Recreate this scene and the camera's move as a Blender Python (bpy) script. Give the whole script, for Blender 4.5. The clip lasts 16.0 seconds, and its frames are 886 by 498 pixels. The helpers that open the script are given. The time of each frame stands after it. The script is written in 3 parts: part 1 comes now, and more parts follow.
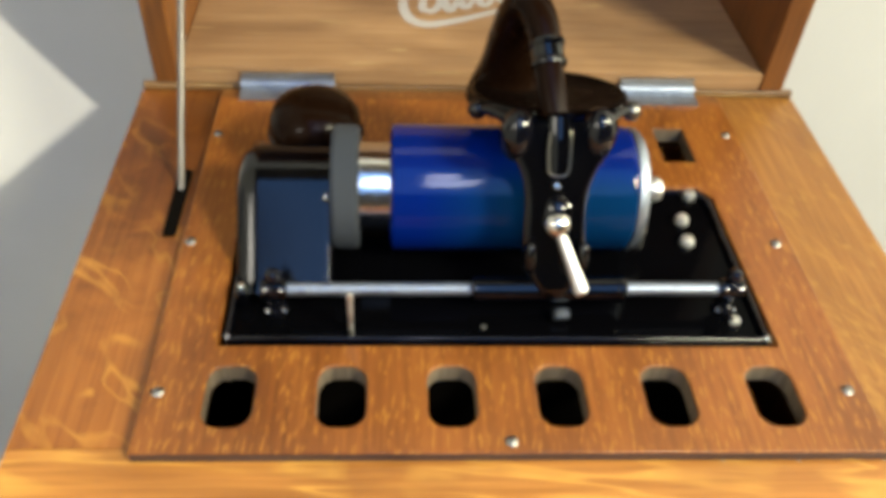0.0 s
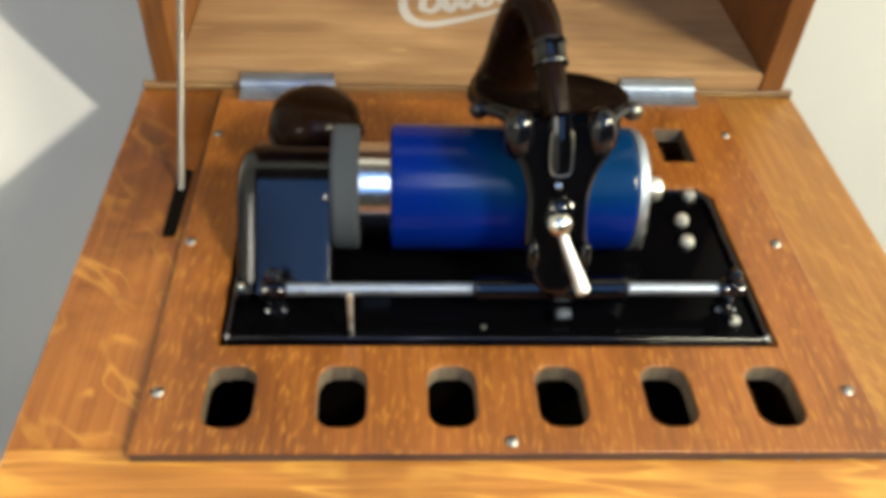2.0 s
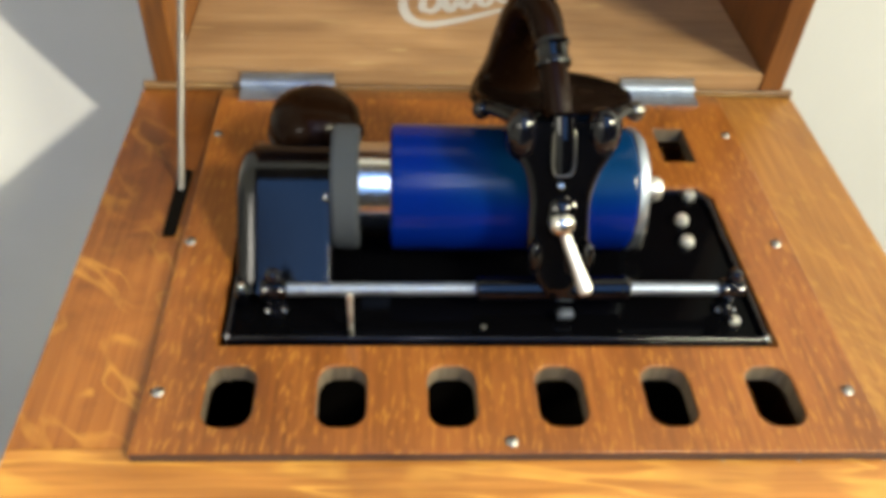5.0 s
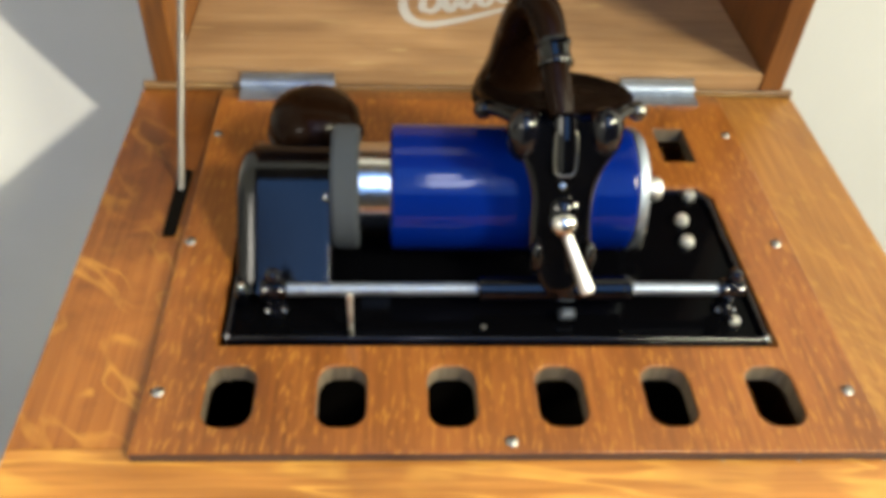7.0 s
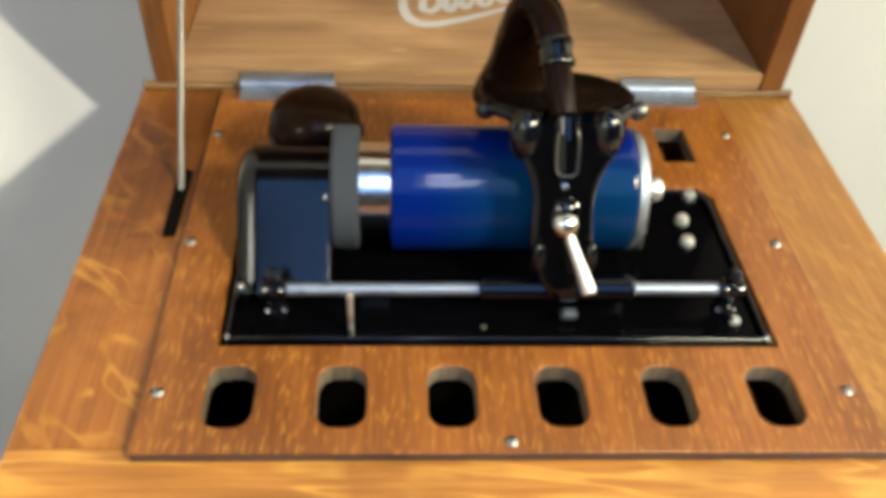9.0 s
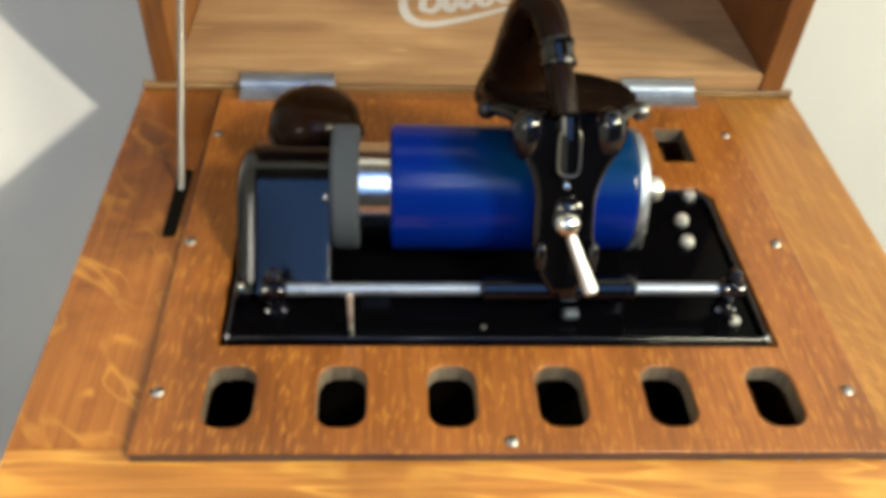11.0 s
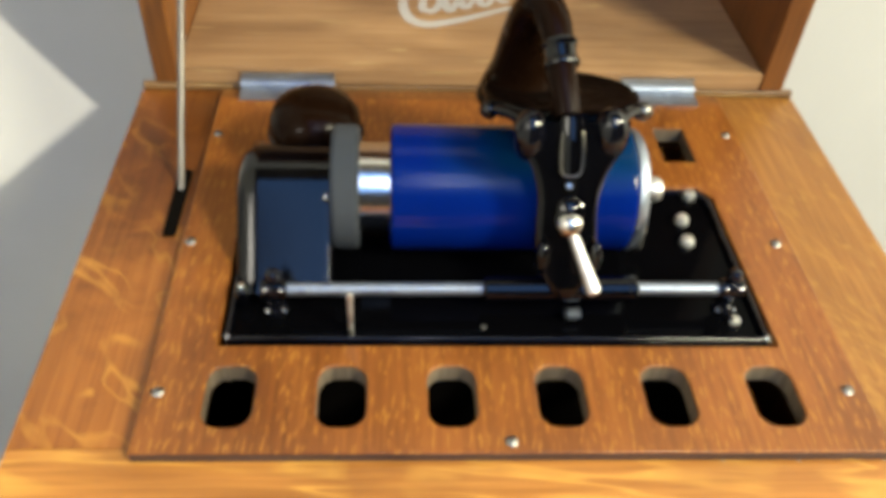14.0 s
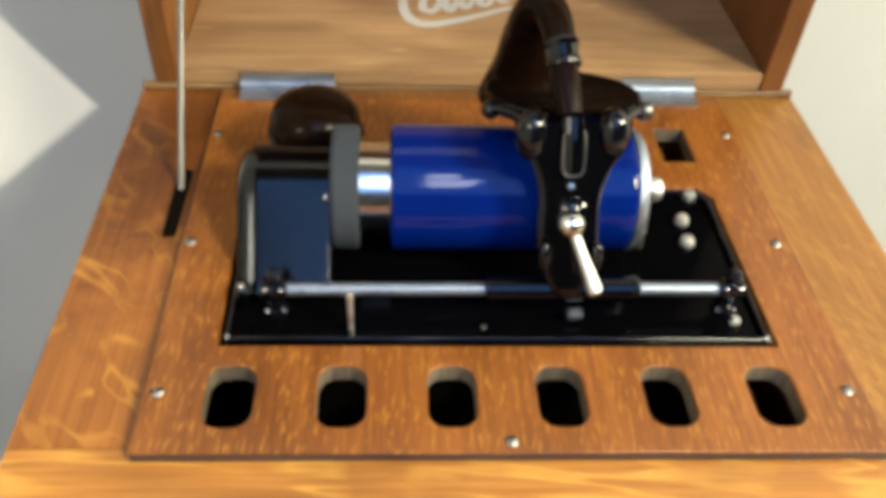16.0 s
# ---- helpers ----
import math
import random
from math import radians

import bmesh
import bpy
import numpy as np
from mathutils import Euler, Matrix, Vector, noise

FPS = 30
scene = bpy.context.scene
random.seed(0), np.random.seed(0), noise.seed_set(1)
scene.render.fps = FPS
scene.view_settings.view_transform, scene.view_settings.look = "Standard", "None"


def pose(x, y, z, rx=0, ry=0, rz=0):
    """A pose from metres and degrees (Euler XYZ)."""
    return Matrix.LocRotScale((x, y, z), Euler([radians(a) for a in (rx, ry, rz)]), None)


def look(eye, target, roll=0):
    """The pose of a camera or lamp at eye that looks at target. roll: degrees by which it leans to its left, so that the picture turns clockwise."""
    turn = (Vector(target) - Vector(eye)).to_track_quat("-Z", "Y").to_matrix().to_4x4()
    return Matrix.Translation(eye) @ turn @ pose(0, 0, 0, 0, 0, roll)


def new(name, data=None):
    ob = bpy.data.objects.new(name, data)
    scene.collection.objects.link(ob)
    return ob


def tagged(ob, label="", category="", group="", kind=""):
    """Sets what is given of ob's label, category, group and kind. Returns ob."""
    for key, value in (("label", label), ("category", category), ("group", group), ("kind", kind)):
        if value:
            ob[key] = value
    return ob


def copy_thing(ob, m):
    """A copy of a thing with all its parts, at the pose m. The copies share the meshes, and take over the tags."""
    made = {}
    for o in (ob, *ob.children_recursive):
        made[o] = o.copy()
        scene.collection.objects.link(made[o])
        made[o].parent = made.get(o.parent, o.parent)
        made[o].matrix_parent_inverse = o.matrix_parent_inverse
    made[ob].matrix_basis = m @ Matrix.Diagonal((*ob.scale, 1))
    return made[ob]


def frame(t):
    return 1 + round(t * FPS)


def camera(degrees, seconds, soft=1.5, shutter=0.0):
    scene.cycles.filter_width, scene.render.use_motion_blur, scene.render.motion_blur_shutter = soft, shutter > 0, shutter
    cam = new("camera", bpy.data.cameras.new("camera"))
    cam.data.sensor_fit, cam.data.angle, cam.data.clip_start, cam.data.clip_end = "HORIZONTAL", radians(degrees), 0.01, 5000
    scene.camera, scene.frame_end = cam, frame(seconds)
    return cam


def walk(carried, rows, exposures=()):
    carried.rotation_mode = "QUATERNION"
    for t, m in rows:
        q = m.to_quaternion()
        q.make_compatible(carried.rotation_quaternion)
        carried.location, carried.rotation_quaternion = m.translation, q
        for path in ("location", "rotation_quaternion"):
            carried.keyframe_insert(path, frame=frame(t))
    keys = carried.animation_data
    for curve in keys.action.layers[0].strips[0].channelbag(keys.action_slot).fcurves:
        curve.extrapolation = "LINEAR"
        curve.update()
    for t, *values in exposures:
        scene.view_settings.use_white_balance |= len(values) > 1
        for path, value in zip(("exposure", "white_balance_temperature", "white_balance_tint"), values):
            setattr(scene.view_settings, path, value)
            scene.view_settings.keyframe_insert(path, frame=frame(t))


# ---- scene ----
cam = camera(55.81, 16.0, soft=5.2, shutter=0.5)
EYE = Vector((-0.0097, -0.2336, 0.2572))
RIGHT = Vector((0.9979, -0.0451, 0.0461))
UP = Vector((-0.0020, 0.6933, 0.7207))
BACK = -Vector((0.0645, 0.7193, -0.6917))
VIEW = Matrix(((RIGHT.x, UP.x, BACK.x, EYE.x), (RIGHT.y, UP.y, BACK.y, EYE.y), (RIGHT.z, UP.z, BACK.z, EYE.z), (0, 0, 0, 1)))
# the camera stands still; the height 0 is the top of the motor board, the floor lies one metre lower
walk(cam, [(0.0, VIEW), (16.0, VIEW)], exposures=[(0.0, 0.0), (16.0, 0.0)])

FLOOR_Z, CEIL_Z = -1.0, 1.75
WALL_Y, FRONT_Y, LEFT_X, RIGHT_X = 0.31, -3.6, -0.75, 3.6

# ---- light ----
world = bpy.data.worlds.new("sky")
scene.world = world
world.use_nodes = True
wn = world.node_tree.nodes
sky = wn.new("ShaderNodeTexSky")
sky.sky_type, sky.sun_disc = "NISHITA", False
sky.sun_elevation, sky.sun_rotation = radians(28), radians(215)
world.node_tree.links.new(sky.outputs["Color"], wn["Background"].inputs["Color"])
wn["Background"].inputs["Strength"].default_value = 0.05

# low sun that comes in through the hole added in the unseen left wall
SUN = Vector((1.0, 0.75, -0.55)).normalized()
sun = new("sun", bpy.data.lights.new("sun", "SUN"))
sun.data.energy, sun.data.angle, sun.data.color = 3.9, radians(0.4), (1.0, 0.94, 0.77)
sun.matrix_world = look(-3 * SUN, (0, 0, 0))


def area(name, eye, target, width, height, watts, color):
    lamp = new(name, bpy.data.lights.new(name, "AREA"))
    lamp.data.shape, lamp.data.size, lamp.data.size_y = "RECTANGLE", width, height
    lamp.data.energy, lamp.data.color = watts, color
    lamp.matrix_world = look(eye, target)
    return lamp


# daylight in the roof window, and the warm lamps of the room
area("roof_window_light", (0.325, -1.875, CEIL_Z - 0.01), (0.325, -1.875, -1), 1.65, 2.85, 25, (0.18, 0.43, 1.0))
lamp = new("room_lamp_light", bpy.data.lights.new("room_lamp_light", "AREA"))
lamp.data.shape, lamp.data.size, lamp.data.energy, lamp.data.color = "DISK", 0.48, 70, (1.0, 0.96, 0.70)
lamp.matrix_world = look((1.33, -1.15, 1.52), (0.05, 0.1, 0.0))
# unseen low warm source at the right, added for the long shadows
low = new("low_right_light", bpy.data.lights.new("low_right_light", "AREA"))
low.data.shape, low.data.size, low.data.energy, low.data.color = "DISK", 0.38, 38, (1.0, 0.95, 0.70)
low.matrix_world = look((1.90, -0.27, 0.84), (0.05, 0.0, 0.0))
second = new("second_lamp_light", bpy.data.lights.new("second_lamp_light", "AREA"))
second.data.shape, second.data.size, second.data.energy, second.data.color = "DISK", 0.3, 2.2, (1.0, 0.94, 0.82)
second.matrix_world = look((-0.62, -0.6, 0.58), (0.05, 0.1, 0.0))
# two small lights added under the roof window for the glare on the record
area("long_glare_light", (0.178, -1.60, CEIL_Z - 0.03), (0.178, -1.60, -1), 0.165, 0.72, 4.6, (0.8, 0.84, 1.0))
area("short_glare_light", (0.130, -1.00, CEIL_Z - 0.03), (0.130, -1.00, -1), 0.09, 0.33, 1.3, (0.85, 0.88, 1.0))

# ---- materials ----


def shader(name, color, rough, metal=0.0, coat=0.0):
    m = bpy.data.materials.new(name)
    m.use_nodes = True
    b = m.node_tree.nodes["Principled BSDF"]
    b.inputs["Base Color"].default_value = (*color, 1)
    b.inputs["Roughness"].default_value, b.inputs["Metallic"].default_value = rough, metal
    b.inputs["Coat Weight"].default_value, b.inputs["Coat Roughness"].default_value = coat, 0.06
    return m


def node(m, kind, **values):
    n = m.node_tree.nodes.new(kind)
    for key, value in values.items():
        n.inputs[key.replace("_", " ")].default_value = value
    return n


def join(m, a, b):
    m.node_tree.links.new(a, b)


def coords(m, scale, turn=(0, 0, 0), space="Object"):
    tc, mp = node(m, "ShaderNodeTexCoord"), node(m, "ShaderNodeMapping")
    mp.inputs["Scale"].default_value = scale
    mp.inputs["Rotation"].default_value = [radians(a) for a in turn]
    join(m, tc.outputs[space], mp.inputs["Vector"])
    return mp.outputs["Vector"]


def noise_of(m, scale, detail=4, rough=0.55, bend=0.0, turn=(0, 0, 0)):
    n = node(m, "ShaderNodeTexNoise", Scale=1.0, Detail=detail, Roughness=rough, Distortion=bend)
    stretch = node(m, "ShaderNodeMapping", Scale=scale)
    join(m, coords(m, (1, 1, 1), turn), stretch.inputs["Vector"])
    join(m, stretch.outputs["Vector"], n.inputs["Vector"])
    return n.outputs["Fac"]


def ramp(m, fac, stops):
    r = node(m, "ShaderNodeValToRGB")
    e = r.color_ramp.elements
    while len(e) < len(stops):
        e.new(0.5)
    for el, (at, c) in zip(e, stops):
        el.position, el.color = at, (*c, 1) if len(c) == 3 else c
    join(m, fac, r.inputs["Fac"])
    return r.outputs["Color"]


def blend(m, fac, a, b, kind="MIX"):
    x = m.node_tree.nodes.new("ShaderNodeMix")
    x.data_type, x.blend_type = "RGBA", kind
    if isinstance(fac, float):
        x.inputs[0].default_value = fac
    else:
        join(m, fac, x.inputs[0])
    for socket, v in ((x.inputs[6], a), (x.inputs[7], b)):
        if isinstance(v, tuple):
            socket.default_value = (*v, 1)
        else:
            join(m, v, socket)
    return x.outputs[2]


def relief(m, fac, strength, distance=0.0005):
    b = node(m, "ShaderNodeBump", Strength=strength, Distance=distance)
    join(m, fac, b.inputs["Height"])
    join(m, b.outputs["Normal"], m.node_tree.nodes["Principled BSDF"].inputs["Normal"])


def sum_of(m, kind, a, b=0.0, c=0.0):
    n = m.node_tree.nodes.new("ShaderNodeMath")
    n.operation = kind
    for socket, v in zip(n.inputs, (a, b, c)):
        if isinstance(v, float):
            socket.default_value = v
        else:
            join(m, v, socket)
    return n.outputs[0]


def oak(name, along, dark, mid, light, fleck, flecks, rough=0.34, edge=0.08, show=0.6, lines=False, heart_shade=None):
    """Quarter-sawn oak; along: the axis of the grain; fleck: size of the ray flecks along and across the grain."""
    m = shader(name, mid, rough, coat=0.12)
    m.node_tree.nodes["Principled BSDF"].inputs["Specular IOR Level"].default_value = 0.45
    b = m.node_tree.nodes["Principled BSDF"]
    def axes(a, c):
        return (a, c, c) if along == "x" else (c, a, c) if along == "y" else (c, c, a)
    grain = noise_of(m, axes(14, 420), 5, 0.6)
    cloud = noise_of(m, axes(9, 22), 3, 0.5, 0.6)
    ray = noise_of(m, axes(fleck[0], fleck[1]), 2, 0.45, fleck[2], fleck[3])
    tone = ramp(m, grain, [(0.3, dark), (0.52, mid), (0.75, light)])
    wide = ramp(m, cloud, [(0.3, (0.62, 0.56, 0.52)), (0.7, (1.25, 1.2, 1.1))])
    tone = blend(m, 0.85, tone, wide, "MULTIPLY")
    if lines:
        broken = noise_of(m, axes(30, 30), 2, 0.5)
        mask = ramp(m, ray, [(flecks - edge, (0, 0, 0)), (flecks, (1, 1, 1)), (flecks + edge, (0, 0, 0))])
        mask = blend(m, 1.0, mask, ramp(m, broken, [(0.38, (0, 0, 0)), (0.58, (1, 1, 1))]), "MULTIPLY")
    else:
        mask = ramp(m, ray, [(flecks, (0, 0, 0)), (flecks + edge, (1, 1, 1))])
    bright = (light[0] * 1.4, light[1] * 1.58, light[2] * 1.35)
    half = node(m, "ShaderNodeMath")
    half.operation = "MULTIPLY"
    half.inputs[1].default_value = show
    join(m, mask, half.inputs[0])
    tone = blend(m, half.outputs[0], tone, bright)
    if heart_shade:
        # dark heartwood figure, with painted shade, round a place in the board
        x, y, r, deep = heart_shade
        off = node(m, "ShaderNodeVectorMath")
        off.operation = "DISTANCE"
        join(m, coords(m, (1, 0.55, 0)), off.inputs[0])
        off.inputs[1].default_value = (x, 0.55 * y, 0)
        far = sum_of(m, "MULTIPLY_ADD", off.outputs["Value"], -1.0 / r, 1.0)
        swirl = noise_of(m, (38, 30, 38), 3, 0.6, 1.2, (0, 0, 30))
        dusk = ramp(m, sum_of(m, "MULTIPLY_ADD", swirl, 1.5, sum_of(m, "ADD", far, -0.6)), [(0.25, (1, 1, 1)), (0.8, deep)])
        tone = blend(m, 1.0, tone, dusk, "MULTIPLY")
    join(m, tone, b.inputs["Base Color"])
    join(m, ramp(m, cloud, [(0.2, (rough - 0.08,) * 3), (0.8, (rough + 0.12,) * 3)]), b.inputs["Roughness"])
    relief(m, grain, 0.25, 0.0003)
    return m


BOARD = oak("board_oak", "y", (0.155, 0.047, 0.0078), (0.23, 0.074, 0.0125), (0.30, 0.109, 0.019), (118, 700, 0.25, (0, 0, 4)), 0.57, 0.34, 0.08, 0.64)
# the left stile's colour also holds the shade at its rear
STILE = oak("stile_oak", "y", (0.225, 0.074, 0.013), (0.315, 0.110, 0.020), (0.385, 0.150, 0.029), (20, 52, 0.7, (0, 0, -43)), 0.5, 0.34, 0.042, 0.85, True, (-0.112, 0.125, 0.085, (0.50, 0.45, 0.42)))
STILE_R = oak("slanting_oak", "y", (0.20, 0.078, 0.0135), (0.272, 0.114, 0.021), (0.345, 0.156, 0.031), (32, 150, 0.5, (0, 0, -33)), 0.5, 0.34, 0.035, 0.42, True)
RAIL = oak("rail_oak", "x", (0.30, 0.112, 0.018), (0.45, 0.185, 0.036), (0.56, 0.262, 0.056), (9, 75, 0.8, (0, 0, 5)), 0.5, 0.34, 0.06, 0.5, True)
# pale oak: the highlight along the rear edge is put into its colour
BATTEN = oak("edge_sheen_oak", "x", (0.15, 0.08, 0.032), (0.21, 0.12, 0.05), (0.27, 0.165, 0.075), (20, 160, 0.4, (0, 0, 0)), 0.66, 0.4)
LID = oak("lid_oak", "x", (0.27, 0.153, 0.071), (0.355, 0.214, 0.108), (0.42, 0.270, 0.143), (20, 240, 0.4, (0, 0, 0)), 0.68, 0.42)
SIDE = oak("side_oak", "z", (0.125, 0.044, 0.01), (0.185, 0.069, 0.016), (0.255, 0.102, 0.026), (25, 200, 0.4, (0, 0, 0)), 0.66)
EDGE = oak("dark_edge_oak", "x", (0.045, 0.026, 0.024), (0.075, 0.044, 0.04), (0.11, 0.067, 0.06), (60, 300, 0.3, (0, 0, 0)), 0.7, 0.6)
RAW = oak("raw_slot_oak", "z", (0.10, 0.077, 0.055), (0.145, 0.115, 0.082), (0.20, 0.16, 0.115), (60, 300, 0.3, (0, 0, 0)), 0.7, 0.7)


def enamel(name, color, rough):
    m = shader(name, color, rough)
    n = noise_of(m, (60, 60, 60), 4)
    join(m, ramp(m, n, [(0.35, (rough * 0.7,) * 3), (0.75, (rough * 2.2,) * 3)]), m.node_tree.nodes["Principled BSDF"].inputs["Roughness"])
    relief(m, noise_of(m, (170, 170, 170), 2), 0.06, 0.0004)
    return m


BLACK = enamel("black_enamel", (0.0012, 0.0012, 0.0018), 0.035)
CRINKLE = enamel("orange_peel_enamel", (0.0012, 0.0012, 0.0018), 0.06)
relief(CRINKLE, noise_of(CRINKLE, (700, 700, 700), 3, 0.7), 0.22, 0.0003)
BROWNBLACK = enamel("brown_black_japan", (0.004, 0.002, 0.0013), 0.28)


def metal(name, color, rough):
    m = shader(name, color, rough, 1.0)
    n = noise_of(m, (300, 40, 300), 3)
    join(m, ramp(m, n, [(0.3, (rough * 0.7,) * 3), (0.7, (rough * 1.6,) * 3)]), m.node_tree.nodes["Principled BSDF"].inputs["Roughness"])
    return m


NICKEL = metal("nickel_plate", (0.72, 0.7, 0.66), 0.16)
STEEL = metal("bright_steel", (0.36, 0.40, 0.47), 0.44)
SATIN = metal("satin_nickel", (0.82, 0.8, 0.76), 0.42)
DULL = metal("dull_nickel", (0.34, 0.32, 0.29), 0.42)
FELT = shader("grey_felt", (0.036, 0.042, 0.051), 0.85)
relief(FELT, noise_of(FELT, (900, 900, 900), 3), 0.5, 0.0005)
DECAL = shader("silver_decal", (0.52, 0.5, 0.46), 0.45)
STAY = shader("grey_wire", (0.17, 0.15, 0.125), 0.4, 0.6)
EDGING = shader("worn_nickel_edge", (0.2, 0.19, 0.17), 0.3, 1.0)
PLASTER = shader("record_plaster", (0.5, 0.47, 0.4), 0.9)
# near-black colour that stands for the shade inside the cabinet and slots
DIM = shader("interior_darkness", (0.004, 0.003, 0.002), 0.9)
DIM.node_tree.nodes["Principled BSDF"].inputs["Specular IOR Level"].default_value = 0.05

JAPAN = enamel("worn_black_japan", (0.0012, 0.0012, 0.0016), 0.06)
JAPAN.node_tree.nodes["Principled BSDF"].inputs["Specular IOR Level"].default_value = 0.035
RIMBLACK = enamel("polished_black_rim", (0.003, 0.003, 0.005), 0.07)
RIMBLACK.node_tree.nodes["Principled BSDF"].inputs["Specular IOR Level"].default_value = 0.5
DRUM = enamel("brown_japan", (0.009, 0.0036, 0.0016), 0.17)
for m, level in ((DRUM, 0.07), (BROWNBLACK, 0.03)):
    m.node_tree.nodes["Principled BSDF"].inputs["Specular IOR Level"].default_value = level
# blue celluloid, duller and greener on one side of the record
BLUE = shader("blue_celluloid", (0.005, 0.02, 0.3), 0.13)
bb = BLUE.node_tree.nodes["Principled BSDF"]
sep = node(BLUE, "ShaderNodeSeparateXYZ")
join(BLUE, coords(BLUE, (1, 1, 1)), sep.inputs[0])
ang = BLUE.node_tree.nodes.new("ShaderNodeMath")
ang.operation = "ARCTAN2"
join(BLUE, sep.outputs["Z"], ang.inputs[0])
join(BLUE, sep.outputs["Y"], ang.inputs[1])
shift = BLUE.node_tree.nodes.new("ShaderNodeMath")
shift.operation = "ADD"
shift.inputs[1].default_value = radians(154)
join(BLUE, ang.outputs[0], shift.inputs[0])
wave = BLUE.node_tree.nodes.new("ShaderNodeMath")
wave.operation = "COSINE"
join(BLUE, shift.outputs[0], wave.inputs[0])
side = ramp(BLUE, wave.outputs[0], [(0.05, (0, 0, 0)), (0.5, (1, 1, 1))])
end = node(BLUE, "ShaderNodeMapRange")
end.inputs["From Min"].default_value, end.inputs["From Max"].default_value = 0.004, 0.036
join(BLUE, sep.outputs["X"], end.inputs["Value"])
both = blend(BLUE, 1.0, side, end.outputs["Result"], "MULTIPLY")
tint = blend(BLUE, both, (0.0007, 0.012, 0.145), (0.0014, 0.025, 0.085))
join(BLUE, tint, bb.inputs["Base Color"])
# the polished stretch of the record ends on a slant, so that its gloss comes and goes as it turns
slant = node(BLUE, "ShaderNodeMapRange")
slant.inputs["From Min"].default_value, slant.inputs["From Max"].default_value = 0.0045, 0.0280
join(BLUE, sep.outputs["X"], slant.inputs["Value"])
u = slant.outputs["Result"]
turn_to = sum_of(BLUE, "MULTIPLY_ADD", u, radians(-43.5), radians(-51.5))
reach = sum_of(BLUE, "COSINE", sum_of(BLUE, "ADD", ang.outputs[0], turn_to))
over = sum_of(BLUE, "SUBTRACT", reach, sum_of(BLUE, "MULTIPLY_ADD", u, 0.74, -0.35))
polish = ramp(BLUE, sum_of(BLUE, "ADD", over, 0.5), [(0.42, (0, 0, 0)), (0.66, (1, 1, 1))])
grime = ramp(BLUE, noise_of(BLUE, (70, 60, 60), 4), [(0.3, (0.035,) * 3), (0.7, (0.07,) * 3)])
join(BLUE, blend(BLUE, polish, (0.15, 0.15, 0.15), grime), bb.inputs["Roughness"])
join(BLUE, blend(BLUE, polish, (0.17, 0.17, 0.17), (0.36, 0.36, 0.36)), bb.inputs["Specular IOR Level"])
relief(BLUE, noise_of(BLUE, (45, 45, 45), 2), 0.05, 0.0006)


def plaster(name, color):
    m = shader(name, color, 0.85)
    n = noise_of(m, (7, 7, 7), 5)
    c = ramp(m, n, [(0.3, tuple(v * 0.94 for v in color)), (0.7, color)])
    join(m, c, m.node_tree.nodes["Principled BSDF"].inputs["Base Color"])
    relief(m, noise_of(m, (220, 220, 220), 3), 0.15, 0.001)
    return m


WALL = plaster("wall_paint", (0.61, 0.605, 0.575))
GREY = plaster("grey_wall_paint", (0.42, 0.42, 0.41))
# unseen walls and ceiling: the dimness of the room is put into this colour
DUSK = plaster("unlit_room_tone", (0.09, 0.075, 0.06))
CARPET = plaster("floor_carpet", (0.34, 0.32, 0.28))

# ---- mesh helpers ----


def part(name, bm, material, parent=None, label="", smooth=True):
    me = bpy.data.meshes.new(name)
    bmesh.ops.recalc_face_normals(bm, faces=bm.faces[:])
    bm.to_mesh(me)
    bm.free()
    for f in me.polygons:
        f.use_smooth = smooth
    if smooth:
        me.set_sharp_from_angle(angle=radians(38))
    for m in material if isinstance(material, (list, tuple)) else [material]:
        me.materials.append(m)
    ob = new(name, me)
    if smooth:
        flat = ob.modifiers.new("flat_faces", "WEIGHTED_NORMAL")
        flat.keep_sharp = True
    if parent:
        ob.parent = parent
    if label:
        tagged(ob, label)
    return ob


def rounded(bm, r, seg=2, edges=None):
    if r > 0:
        bmesh.ops.bevel(bm, geom=edges or bm.edges[:], offset=r, segments=seg, profile=0.5, affect="EDGES", clamp_overlap=True)
    return bm


def box(x0, x1, y0, y1, z0, z1, r=0.0, seg=2):
    bm = bmesh.new()
    bmesh.ops.create_cube(bm, size=1, matrix=Matrix.Translation(((x0 + x1) / 2, (y0 + y1) / 2, (z0 + z1) / 2)) @ Matrix.Diagonal((x1 - x0, y1 - y0, z1 - z0, 1)))
    return rounded(bm, r, seg)


def turned(profile, axis="z", at=(0, 0, 0), seg=48, bm=None):
    """A lathe form: profile of (radius, along the axis)."""
    bm = bm or bmesh.new()
    turn = {"z": Matrix.Identity(4), "x": Matrix.Rotation(radians(90), 4, "Y"), "y": Matrix.Rotation(radians(-90), 4, "X")}[axis] if isinstance(axis, str) else Vector(axis).to_track_quat("Z", "Y").to_matrix().to_4x4()
    m = Matrix.Translation(at) @ turn
    rings = []
    for r, h in profile:
        if r <= 1e-6:
            rings.append([bm.verts.new(m @ Vector((0, 0, h)))])
        else:
            rings.append([bm.verts.new(m @ Vector((r * math.cos(2 * math.pi * i / seg), r * math.sin(2 * math.pi * i / seg), h))) for i in range(seg)])
    for a, b in zip(rings, rings[1:]):
        for i in range(seg):
            j = (i + 1) % seg
            if len(a) == 1 and len(b) > 1:
                bm.faces.new((a[0], b[i], b[j]))
            elif len(b) == 1 and len(a) > 1:
                bm.faces.new((a[i], b[0], a[j]))
            elif len(a) > 1:
                bm.faces.new((a[i], a[j], b[j], b[i]))
    return bm


